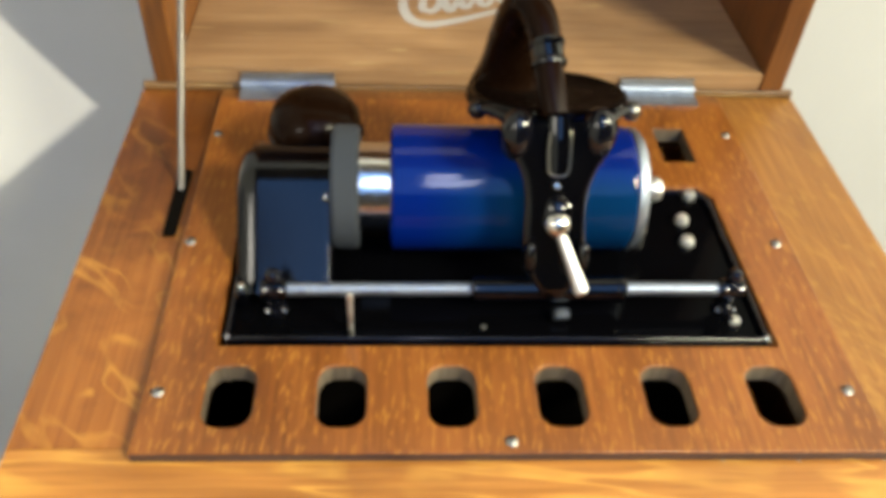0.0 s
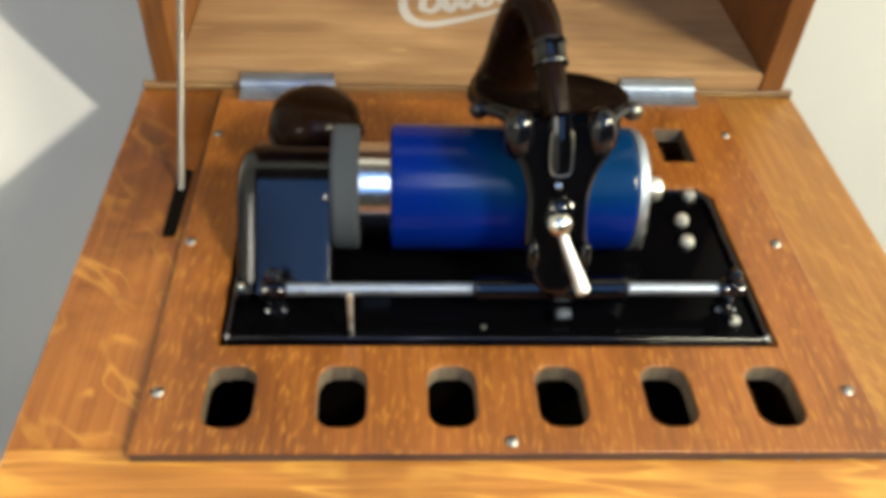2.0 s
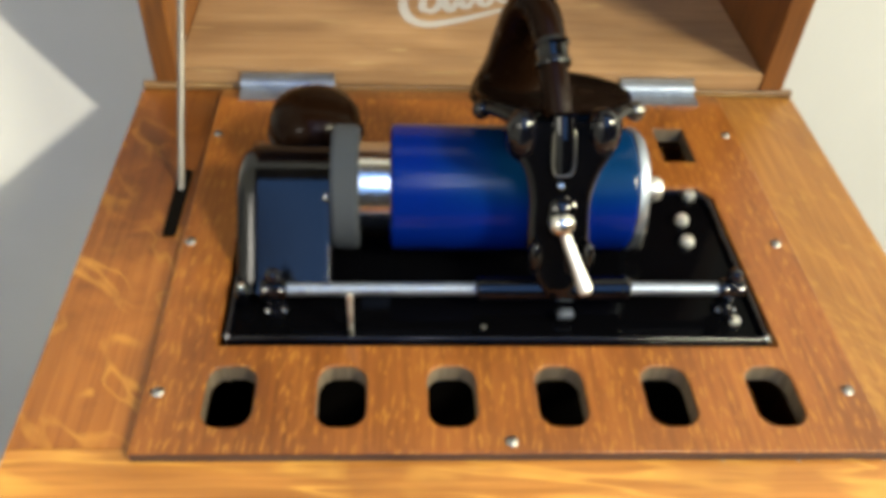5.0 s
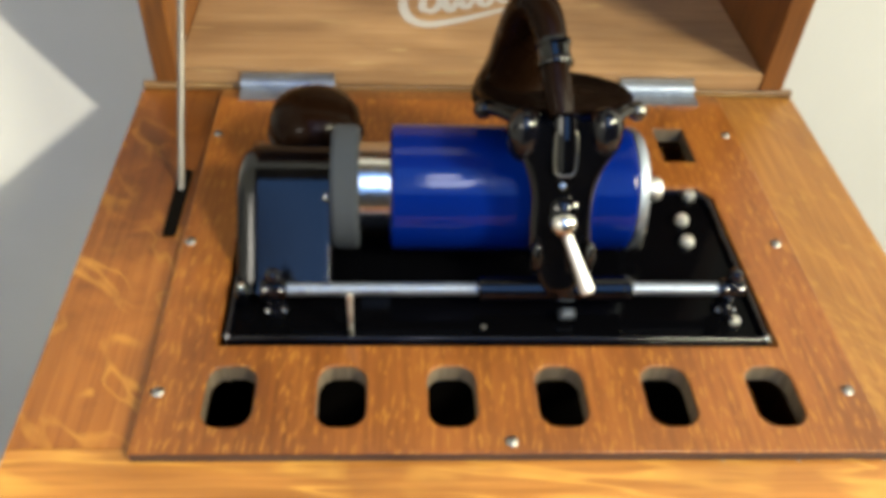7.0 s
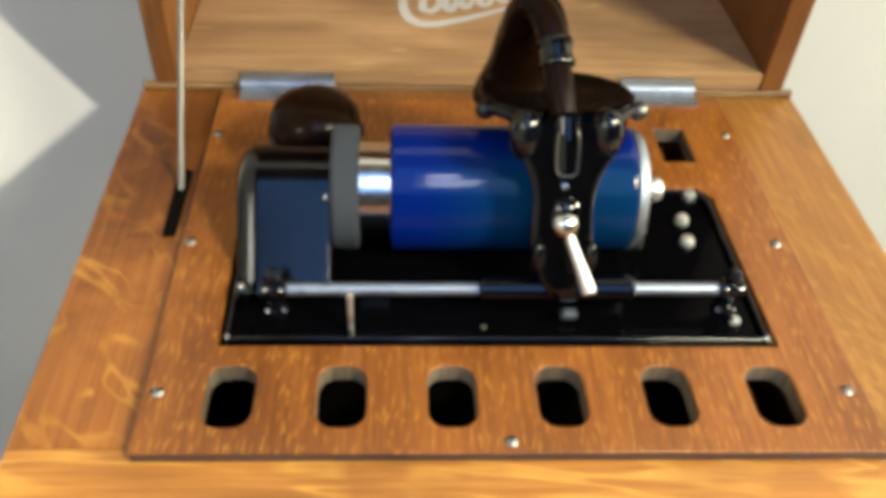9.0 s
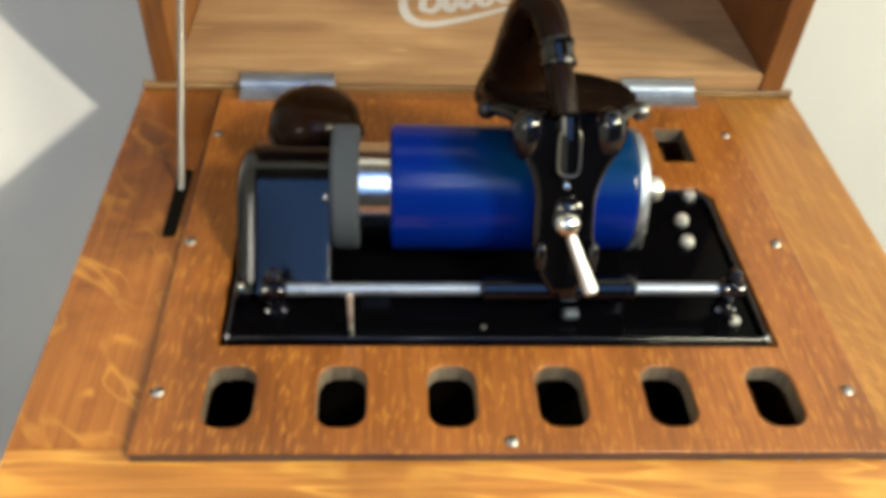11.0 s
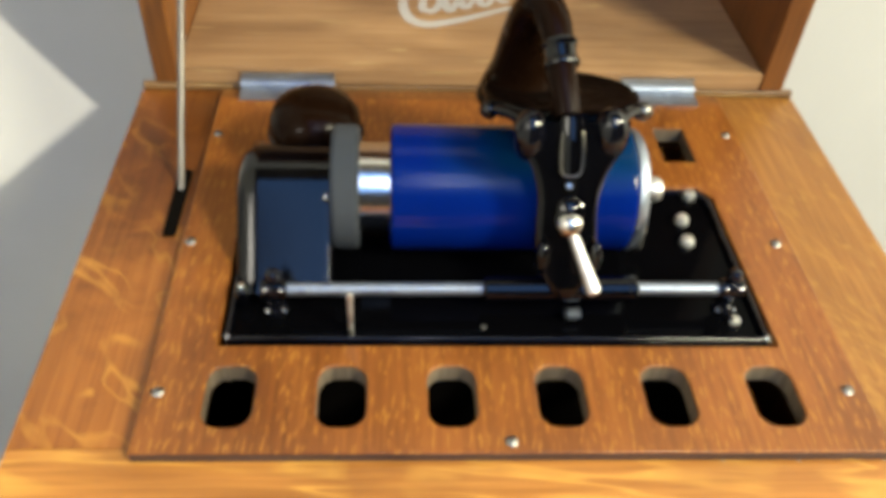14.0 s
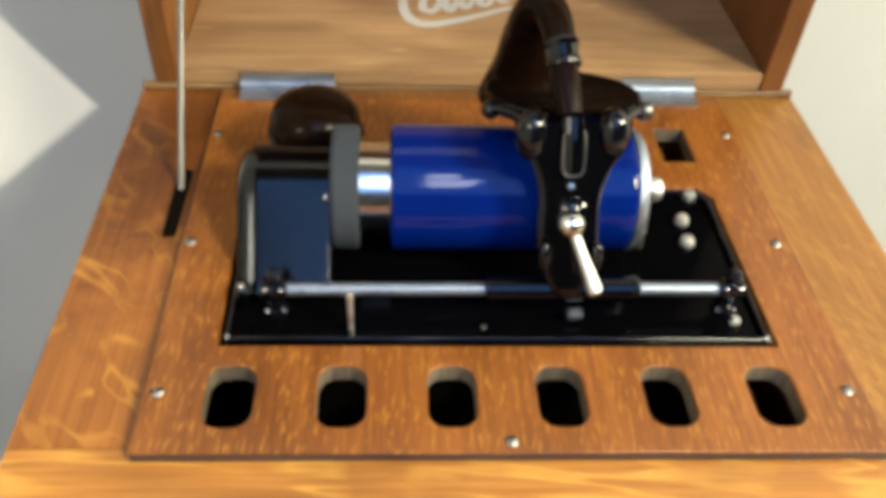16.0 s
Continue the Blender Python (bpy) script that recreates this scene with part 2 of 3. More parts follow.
def ball(at, r, stretch=(1, 1, 1), bm=None):
    bm = bm or bmesh.new()
    bmesh.ops.create_uvsphere(bm, u_segments=24, v_segments=14, radius=r, matrix=Matrix.Translation(at) @ Matrix.Diagonal((*stretch, 1)))
    return bm


def smooth_path(points, steps=8):
    """Catmull-Rom through rows of numbers."""
    p = [np.array(q, float) for q in points]
    p = [2 * p[0] - p[1]] + p + [2 * p[-1] - p[-2]]
    out = []
    for a, b, c, d in zip(p, p[1:], p[2:], p[3:]):
        for k in range(steps):
            t = k / steps
            out.append(0.5 * (2 * b + (c - a) * t + (2 * a - 5 * b + 4 * c - d) * t * t + (3 * b - a - 3 * c + d) * t ** 3))
    return [Vector(q.tolist()) for q in out + [p[-2]]]


def pipe(points, seg=28, steps=8):
    """A round tube along rows of (x, y, z, radius)."""
    rows = smooth_path(points, steps)
    bm, rings = bmesh.new(), []
    side = None
    for i, q in enumerate(rows):
        d = Vector((rows[min(i + 1, len(rows) - 1)] - rows[max(i - 1, 0)])[:3]).normalized()
        side = (side - d * side.dot(d)).normalized() if side else d.orthogonal().normalized()
        up = d.cross(side)
        rings.append([bm.verts.new(Vector(q[:3]) + q[3] * (math.cos(2 * math.pi * k / seg) * side + math.sin(2 * math.pi * k / seg) * up)) for k in range(seg)])
    for a, b in zip(rings, rings[1:]):
        for k in range(seg):
            j = (k + 1) % seg
            bm.faces.new((a[k], a[j], b[j], b[k]))
    bm.faces.new(rings[0][::-1])
    bm.faces.new(rings[-1])
    return bm


def extruded(profile, x0, x1, r=0.0, seg=3):
    """A solid with the outline (y, z), drawn out along x."""
    bm = bmesh.new()
    a = [bm.verts.new((x0, y, z)) for y, z in profile]
    b = [bm.verts.new((x1, y, z)) for y, z in profile]
    bm.faces.new(a[::-1])
    bm.faces.new(b)
    for i in range(len(profile)):
        j = (i + 1) % len(profile)
        bm.faces.new((a[i], a[j], b[j], b[i]))
    return rounded(bm, r, seg)


def sheet(name, outer, holes, z0, z1, bevel, to_world=None):
    """A board of the outline outer with holes through it, lying flat between two heights."""
    cu = bpy.data.curves.new(name, "CURVE")
    cu.dimensions, cu.fill_mode = "2D", "BOTH"
    cu.extrude, cu.bevel_depth, cu.bevel_resolution, cu.offset = (z1 - z0) / 2 - bevel, bevel, 2, -bevel
    for loop in [outer] + holes:
        s = cu.splines.new("POLY")
        s.points.add(len(loop) - 1)
        for pt, (x, y) in zip(s.points, loop):
            pt.co = (x, y, 0, 1)
        s.use_cyclic_u = True
    ob = bpy.data.objects.new(name, cu)
    scene.collection.objects.link(ob)
    me = bpy.data.meshes.new_from_object(ob.evaluated_get(bpy.context.evaluated_depsgraph_get()))
    bpy.data.objects.remove(ob)
    bm = bmesh.new()
    bm.from_mesh(me)
    bpy.data.meshes.remove(me)
    bmesh.ops.remove_doubles(bm, verts=bm.verts[:], dist=1e-6)
    bmesh.ops.transform(bm, verts=bm.verts[:], matrix=(to_world or Matrix.Identity(4)) @ Matrix.Translation((0, 0, (z0 + z1) / 2)))
    return bm


def stadium(cx, cy, hw, hl, n=11):
    """A slot with round ends, long in y."""
    r = 0.78 * hw if hw > 0.004 else hw
    k, f, out = hl - r, hw - r, []
    for i in range(n + 1):
        a = math.pi * i / n
        out.append((cx + math.copysign(f, math.cos(a)) + r * math.cos(a), cy + k + r * math.sin(a)))
    for i in range(n + 1):
        a = math.pi + math.pi * i / n
        out.append((cx + math.copysign(f, math.cos(a)) + r * math.cos(a), cy - k + r * math.sin(a)))
    return out


def slab(x0, x1, y0, y1):
    return [(x0, y0), (x1, y0), (x1, y1), (x0, y1)]


def thing(name, label, category, group="", kind=""):
    return tagged(new(name), label, category, group, kind)


# ---- the room ----
def room():
    t = 0.12
    for name, b in (
        ("floor", (LEFT_X, RIGHT_X, FRONT_Y, WALL_Y, FLOOR_Z - t, FLOOR_Z)),
        ("wall_back", (LEFT_X - t, RIGHT_X + t, WALL_Y, WALL_Y + t, FLOOR_Z, CEIL_Z)),
        ("wall_front", (LEFT_X - t, RIGHT_X + t, FRONT_Y - t, FRONT_Y, FLOOR_Z, CEIL_Z)),
        ("wall_right", (RIGHT_X, RIGHT_X + t, FRONT_Y, WALL_Y, FLOOR_Z, CEIL_Z)),
    ):
        ob = part(name, box(*b), CARPET if name == "floor" else WALL if name == "wall_back" else DUSK, smooth=False)
        tagged(ob, "plain pale carpeted floor" if name == "floor" else "plain off-white painted room wall" if name == "wall_back" else "plain unseen room wall, toned dark for an unlit room", name.split("_")[0], kind="structure")
    # ceiling with the opening of the roof window
    c = part("ceiling", sheet("ceiling", slab(LEFT_X - t, RIGHT_X + t, FRONT_Y - t, WALL_Y + t), [slab(-0.5, 1.15, -3.3, -0.45)], CEIL_Z, CEIL_Z + t, 0), DUSK, smooth=False)
    tagged(c, "plain unseen ceiling with a roof window opening, toned dark for an unlit room", "ceiling", kind="structure")
    # unseen left wall; its slanted hole is added to shape the low sun's patch
    corner = Vector((-0.2309, WALL_Y, -0.1158))
    down, up = Vector((-0.770, 0, -0.638)), Vector((-0.555, 0, 0.832))
    quad = [corner, corner + 0.3 * down, corner + 0.3 * down + 0.3 * up, corner + 0.3 * up]
    hole = []
    for q in quad:
        s = (q.x - LEFT_X + 0.04) / SUN.x
        h = q - s * SUN
        hole.append((h.y, h.z))
    m = Matrix(((0, 0, 1, LEFT_X - 0.02), (1, 0, 0, 0), (0, 1, 0, 0), (0, 0, 0, 1)))
    w = part("wall_left", sheet("wall_left", slab(FRONT_Y, WALL_Y, FLOOR_Z, CEIL_Z), [hole], -0.02, 0.02, 0, m), GREY, smooth=False)
    tagged(w, "plain unseen grey room wall with a slanted hole added to shape the sun patch", "wall", kind="structure")


# ---- the cabinet ----
XL, XR, YF, YB = -0.1447, 0.2218, -0.125, 0.1680
BX0, BX1, BY0, BY1 = -0.1005, 0.1750, -0.0690, 0.1520
BY0_RIGHT = -0.0723  # the board is a little out of square
FRAME_Z = -0.005
SLOTS = [(-0.0688 + 0.0415 * i, -0.0446 - 0.00042 * i) for i in range(6)]


def cabinet():
    root = thing("phonograph_cabinet", "oak phonograph cabinet with its lid propped open", "phonograph")
    r = 0.0003
    z0 = -0.025
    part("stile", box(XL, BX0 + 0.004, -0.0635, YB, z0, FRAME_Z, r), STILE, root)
    part("stile", box(BX1 - 0.004, XR, -0.0635, YB, z0, FRAME_Z, r), STILE_R, root)
    part("rail", box(XL, XR, YF, -0.0636, z0, FRAME_Z, r), RAIL, root)
    part("rail", box(BX0 + 0.0042, BX1 - 0.0042, BY1 - 0.004, YB, z0, FRAME_Z, r), RAIL, root)
    part("hinge_batten", box(BX0, BX1, BY1 + 0.0003, 0.1604, FRAME_Z + 0.0002, -0.0008, 0.0008), SIDE, root)
    # pale strip that paints the sheen of the rear edge
    part("edge_sheen", box(XL + 0.0006, XR - 0.0006, 0.1640, YB + 0.0004, FRAME_Z + 0.0002, -0.0003, 0.0012, 3), BATTEN, root, "pale rear edge of the cabinet with its highlight in the colour")
    # tiny metal discs added for the glints below the board's front edge
    for x, y in ((0.1121, -0.0720), (0.1406, -0.0725), (0.1726, -0.0729)):
        part("front_glint", turned([(0, -0.0006), (0.0005, -0.0004), (0.0005, 0.0001), (0.0003, 0.0003), (0, 0.0004)], "z", (x, y, FRAME_Z), 12), DULL, root)
    t = 0.018
    part("side_panel", box(XL + 0.004, XL + 0.004 + t, YF + 0.004, YB - 0.004, FLOOR_Z, z0, 0.001), SIDE, root)
    part("side_panel", box(XR - 0.004 - t, XR - 0.004, YF + 0.004, YB - 0.004, FLOOR_Z, z0, 0.001), SIDE, root)
    part("front_panel", box(XL + 0.004 + t, XR - 0.004 - t, YF + 0.006, YF + 0.006 + t, FLOOR_Z, z0, 0.001), SIDE, root)
    part("rear_panel", box(XL + 0.004 + t, XR - 0.004 - t, YB - 0.006 - t, YB - 0.006, FLOOR_Z, z0, 0.001), SIDE, root)
    # unseen backing, added so that the slots look into darkness
    part("dark_backing", box(XL + 0.022, XR - 0.022, YF + 0.024, YB - 0.024, -0.24, -0.23), DIM, root)
    # the motor board: slots, the opening of the works, the stay's slot, the small rear opening
    works = [(-0.0765, -0.0205), (0.1480, -0.0226), (0.1472, 0.070), (0.1415, 0.0775), (-0.0190, 0.0775), (-0.0190, 0.112), (-0.0775, 0.112)]
    holes = [stadium(x, y, 0.0093, 0.0140, 11) for x, y in SLOTS]
    holes += [works, slab(0.1305, 0.1465, 0.0985, 0.1270)]
    outer = [(BX0, BY0), (BX1, BY0_RIGHT), (BX1, BY1), (BX0, BY1)]
    part("motor_board", sheet("motor_board", outer, holes, FRAME_Z + 0.0003, 0.0, 0.0009), BOARD, root, "reddish oak panel with six round-ended slots")
    # darker strip along the board's front edge
    part("board_edge", sheet("board_edge", [(BX0 + 0.0004, BY0 - 0.0003), (BX1 - 0.0004, BY0_RIGHT - 0.0003), (BX1 - 0.0004, BY0_RIGHT + 0.002), (BX0 + 0.0004, BY0 + 0.002)], [], FRAME_Z + 0.0001, -0.0009, 0), EDGE, root)
    # raw walls of the slots, seen through them
    for x, y in SLOTS:
        ring = sheet("slot_lining", stadium(x, y, 0.0110, 0.0157, 11), [stadium(x, y, 0.00924, 0.01394, 11)], -0.0088, -0.0009, 0)
        part("slot_lining", ring, RAW, root)
    part("opening_lining", sheet("opening_lining", slab(0.1292, 0.1478, 0.0972, 0.1283), [slab(0.1306, 0.1464, 0.0986, 0.1269)], -0.0085, -0.0008, 0), RAW, root)
    # the stay's slot is not cut: its shade is a dark strip on the stile
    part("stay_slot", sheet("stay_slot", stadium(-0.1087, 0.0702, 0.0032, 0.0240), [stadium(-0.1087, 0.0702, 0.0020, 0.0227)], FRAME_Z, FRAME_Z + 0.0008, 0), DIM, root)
    part("stay_slot_shade", box(-0.1117, -0.1057, 0.0468, 0.0936, FRAME_Z - 0.0005, FRAME_Z + 0.0004), DIM, root)
    # lid: seen open, its rear wall lies level behind the hinges
    lx0, lx1, ly0, ly1, top = -0.1368, 0.2140, 0.1635, 0.2850, 0.33
    w = 0.0135
    lid = part("lid", box(lx0 + w, lx1 - w, ly0 + 0.0006, ly1, 0.0005, 0.0110, 0.001), LID, root, "open oak lid with a silver decal")
    part("lid_side", box(lx0, lx0 + w - 0.0002, ly0, ly1, 0.0005, top, 0.0012), SIDE, lid)
    part("lid_side", box(lx1 - w + 0.0002, lx1, ly0, ly1, 0.0005, top, 0.0012), SIDE, lid)
    part("lid_top", box(lx0, lx1, ly1 + 0.0002, ly1 + 0.013, 0.0005, top, 0.0012), LID, lid)
    part("lid_front", box(lx0 + w, lx1 - w, ly0, ly1, top - w, top, 0.0012), LID, lid)
    # decal: a swash and blurred marks, as plain strokes
    zd = 0.0113
    def stroke(rows):
        bm = bmesh.new()
        left, right = [], []
        rows = smooth_path(rows, 6)
        for i, q in enumerate(rows):
            d = Vector((rows[min(i + 1, len(rows) - 1)] - rows[max(i - 1, 0)])[:2]).normalized()
            n = Vector((-d.y, d.x)) * q[2] * 1.4
            left.append(bm.verts.new((q[0] + n.x, q[1] + n.y, zd)))
            right.append(bm.verts.new((q[0] - n.x, q[1] - n.y, zd)))
        for i in range(len(rows) - 1):
            bm.faces.new((left[i], left[i + 1], right[i + 1], right[i]))
        return bm
    part("decal_swash", stroke([(0.0040, 0.2591, 0.0014), (-0.0015, 0.2411, 0.0019), (0.0013, 0.2216, 0.0024), (0.0112, 0.2132, 0.0026), (0.0274, 0.2172, 0.0021), (0.0449, 0.2254, 0.0018), (0.0630, 0.2346, 0.0014), (0.0755, 0.2373, 0.0009)]), DECAL, lid)
    for rows in (
        [(0.0122, 0.2490, 0.0014), (0.0104, 0.2331, 0.0019), (0.0158, 0.2291, 0.0019), (0.0210, 0.2392, 0.0015), (0.0194, 0.2523, 0.0012)],
        [(0.0251, 0.2541, 0.0011), (0.0249, 0.2337, 0.0020), (0.0282, 0.2310, 0.0016), (0.0316, 0.2426, 0.0012), (0.0349, 0.2515, 0.0012), (0.0347, 0.2370, 0.0019), (0.0380, 0.2350, 0.0015), (0.0423, 0.2460, 0.0012), (0.0464, 0.2536, 0.0012), (0.0461, 0.2403, 0.0019), (0.0501, 0.2383, 0.0014), (0.0553, 0.2495, 0.0012), (0.0587, 0.2556, 0.0012), (0.0590, 0.2438, 0.0018), (0.0640, 0.2440, 0.0012)],
    ):
        part("decal_mark", stroke(rows), DECAL, lid)
    for x0, x1 in ((-0.0900, -0.0395), (0.1190, 0.1610)):
        h = part("hinge", turned([(0, 0), (0.0030, 0), (0.0030, x1 - x0), (0, x1 - x0)], "x", (x0, 0.1610, 0.0022), 20), STEEL, root, "nickel-plated butt hinge")
        part("hinge_leaf", box(x0, x1, 0.1482, 0.1610, 0.0002, 0.0016, 0.0004), STEEL, h)
        part("hinge_leaf", box(x0, x1, 0.1622, 0.1636, 0.0010, 0.0085, 0.0004), DULL, h)
    # stay rod of the lid
    part("lid_stay", pipe([(-0.1091, 0.0763, -0.01, 0.0018), (-0.1091, 0.1778, 0.10, 0.0018), (-0.1091, 0.2840, 0.215, 0.0018)], 14, 3), STAY, root, "thin grey metal lid stay rod")


def screws():
    bm = turned([(0, 0), (0.0021, 0), (0.0024, 0.0003), (0.0019, 0.0009), (0.0009, 0.0012), (0, 0.00125)], seg=20)
    first = part("wood_screw", bm, DULL, None)
    tagged(first, "small nickel round-headed wood screw in the board", "screw", "motor board screws")
    part("screw_slot", box(-0.0021, 0.0021, -0.00025, 0.00025, 0.0008, 0.00135), BLACK, first)
    spots = ((-0.0950, -0.0430, 20), (-0.0968, 0.0382, 70), (-0.0966, 0.1180, 10), (0.1682, -0.0450, 130), (0.1677, 0.0376, 95), (0.1685, 0.1212, 40), (0.0346, -0.0662, 60))
    for i, (x, y, a) in enumerate(spots):
        m = pose(x, y, 0.0, 0, 0, a)
        if i:
            copy_thing(first, m)
        else:
            first.matrix_basis = m


# ---- the works ----
AXIS_Y, AXIS_Z = 0.0470, 0.0245
ROD_Y, ROD_Z, PLATE_Z = 0.0, 0.0100, -0.0020


def screw_head(r, h, at, axis="z"):
    return turned([(0, 0), (r, 0), (r, h * 0.5), (r * 0.75, h * 0.9), (0, h)], axis, at, 24)


def cover(x0, x1):
    """The gear cover: a sloping front and a rounded top, with round flanks."""
    outline = [(0.0080, PLATE_Z), (0.0110, -0.0005), (0.0200, 0.0088), (0.0300, 0.0191), (0.0385, 0.0278), (0.0425, 0.0312), (0.0475, 0.0340), (0.0535, 0.0356), (0.0590, 0.0357), (0.0640, 0.0345), (0.0680, 0.0315), (0.0698, 0.0270), (0.0704, 0.0200), (0.0705, PLATE_Z)]
    r, mid, bm, rings = 0.0100, 0.042, bmesh.new(), []
    stops = [(x0 + r * (1 - math.cos(a)), 1 - math.sin(a)) for a in np.linspace(0, math.pi / 2, 7).tolist()]
    stops += [(x1 - 0.05 * r * (1 - math.cos(a)), 0.05 * (1 - math.sin(a))) for a in np.linspace(math.pi / 2, 0, 6).tolist()]
    for x, d in stops:
        k = r * d
        rings.append([bm.verts.new((x, y + (mid - y) * k / 0.034, z - (z - PLATE_Z) * k / 0.038)) for y, z in outline])
    for a, b in zip(rings, rings[1:]):
        for i in range(len(outline) - 1):
            bm.faces.new((a[i], a[i + 1], b[i + 1], b[i]))
    bm.faces.new(rings[0])
    bm.faces.new(rings[-1][::-1])
    return bm


def works():
    root = thing("phonograph_works", "black enamelled cylinder phonograph works in the board", "mechanism")
    plate = [(-0.0742, -0.0180), (0.1458, -0.0201), (0.1450, 0.0690), (0.1400, 0.0755), (-0.0210, 0.0755), (-0.0210, 0.110), (-0.0742, 0.110)]
    part("bedplate", sheet("bedplate", plate, [], PLATE_Z - 0.008, PLATE_Z, 0.0016), JAPAN, root)
    part("bed_rim", sheet("bed_rim", [(-0.0742, -0.0180), (0.1458, -0.0201), (0.1450, 0.0690), (0.1400, 0.0755), (-0.0742, 0.0755)],
                          [[(-0.0722, -0.0160), (0.1437, -0.0181), (0.1430, 0.0682), (0.1391, 0.0735), (-0.0722, 0.0735)]], PLATE_Z + 0.0001, PLATE_Z + 0.0030, 0.00095), RIMBLACK, root)
    # unseen block under the bedplate, in the same painted darkness
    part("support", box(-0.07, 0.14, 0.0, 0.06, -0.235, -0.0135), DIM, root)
    # the gear cover with its sloping front, and the round housing behind it
    part("gear_cover", cover(-0.0745, -0.0345), CRINKLE, root, "glossy black gear cover with a sloping front")
    drum = part("drum_housing", turned([(0, -0.006), (0.0215, -0.006), (0.0215, 0.026), (0.0205, 0.032), (0.0172, 0.0375), (0.0110, 0.0408), (0.0050, 0.0418), (0, 0.042)], "z", (-0.0440, 0.0900, 0), 56), DRUM, root, "brown-black domed round housing")
    part("drum_rim", turned([(0.0212, 0.0205), (0.0222, 0.0212), (0.0225, 0.0226), (0.0222, 0.0240), (0.0212, 0.0246)], "z", (-0.0440, 0.0900, 0), 56), RIMBLACK, drum)
    part("bearing", turned([(0, 0), (0.007, 0), (0.007, 0.004), (0.0055, 0.006), (0, 0.006)], "x", (-0.0390, AXIS_Y, AXIS_Z)), BLACK, root)
    # feed rod between its two posts
    # nickel bead added for the highlight at the cover's corner
    part("cover_glint", ball((-0.0358, 0.0369, 0.0266), 0.0021, (0.8, 0.8, 1.1)), NICKEL, root, "small bright bead for the highlight on the gear cover")
    part("feed_rod", turned([(0, 0), (0.0027, 0), (0.0027, 0.185), (0, 0.185)], "x", (-0.0545, ROD_Y, ROD_Z), 28), STEEL, root, "polished steel feed rod")
    for x in (-0.0555, 0.1320):
        p = part("post", turned([(0, 0), (0.0048, 0), (0.0050, 0.0012), (0.0044, 0.0026), (0.0035, 0.0038), (0.0034, 0.0072), (0.0042, 0.0086), (0.0046, 0.0112), (0.0044, 0.0142), (0.0034, 0.0156), (0, 0.0160)], "z", (x, ROD_Y, PLATE_Z), 32), RIMBLACK, root)
        # nickel beads added for the sparkles on the post's waist and base
        for side in (-1, 1):
            part("screw_and_glint", ball((x + side * 0.0030, ROD_Y - 0.0034, ROD_Z + 0.0030), 0.0009), NICKEL, p)
            part("screw_and_glint", ball((x + side * 0.0036, ROD_Y - 0.0034, PLATE_Z + 0.0024), 0.0008), NICKEL, p)
        part("finial", turned([(0.0020, 0), (0.0019, 0.0012), (0.0029, 0.0024), (0.0033, 0.0042), (0.0028, 0.0060), (0.0012, 0.0071), (0, 0.0073)], "z", (x, ROD_Y, PLATE_Z + 0.0156), 24), RIMBLACK, p)
        part("rod_socket", turned([(0, -0.0052), (0.0040, -0.0052), (0.0045, -0.0042), (0.0045, 0.0042), (0.0040, 0.0052), (0, 0.0052)], "x", (x, ROD_Y, ROD_Z), 28), BLACK, p)
    part("corner_block", box(-0.0725, -0.0665, 0.0005, 0.0080, PLATE_Z, 0.0075, 0.0018, 3), BLACK, root)
    # nickel dots added for the sparkles on the block and the rim's corners
    part("block_glint", screw_head(0.0016, 0.0012, (-0.0695, 0.0042, 0.0074)), NICKEL, root)
    for x, y in ((-0.0731, -0.0169), (0.1446, -0.0190)):
        part("corner_glint", ball((x, y, PLATE_Z + 0.0030), 0.0011, (1, 1, 0.6)), NICKEL, root)
    part("bed_screw", screw_head(0.0030, 0.0026, (0.1345, -0.0085, PLATE_Z)), NICKEL, root, "nickel screw head")
    for x, y, z in ((0.1362, 0.0728, PLATE_Z), (0.1282, 0.0548, PLATE_Z), (0.1270, 0.0400, PLATE_Z)):
        part("bed_screw", screw_head(0.0033, 0.0036, (x, y, z)), SATIN, root, "nickel screw head")
    part("small_post", turned([(0.0020, 0), (0.0020, 0.0040), (0.0024, 0.0045), (0.0018, 0.0062), (0, 0.0066)], "z", (0.1056, 0.0426, PLATE_Z), 20), NICKEL, root)
    part("oil_hole", screw_head(0.0011, 0.0006, (0.0290, -0.0100, PLATE_Z)), EDGING, root)
    part("stop_pin", turned([(0.0009, 0), (0.0011, 0.0205), (0.0014, 0.0207), (0.0015, 0.0222), (0.0011, 0.0236), (0, 0.0240)], "z", (-0.0247, -0.0137, PLATE_Z), 18), SATIN, root, "thin nickel stop pin")


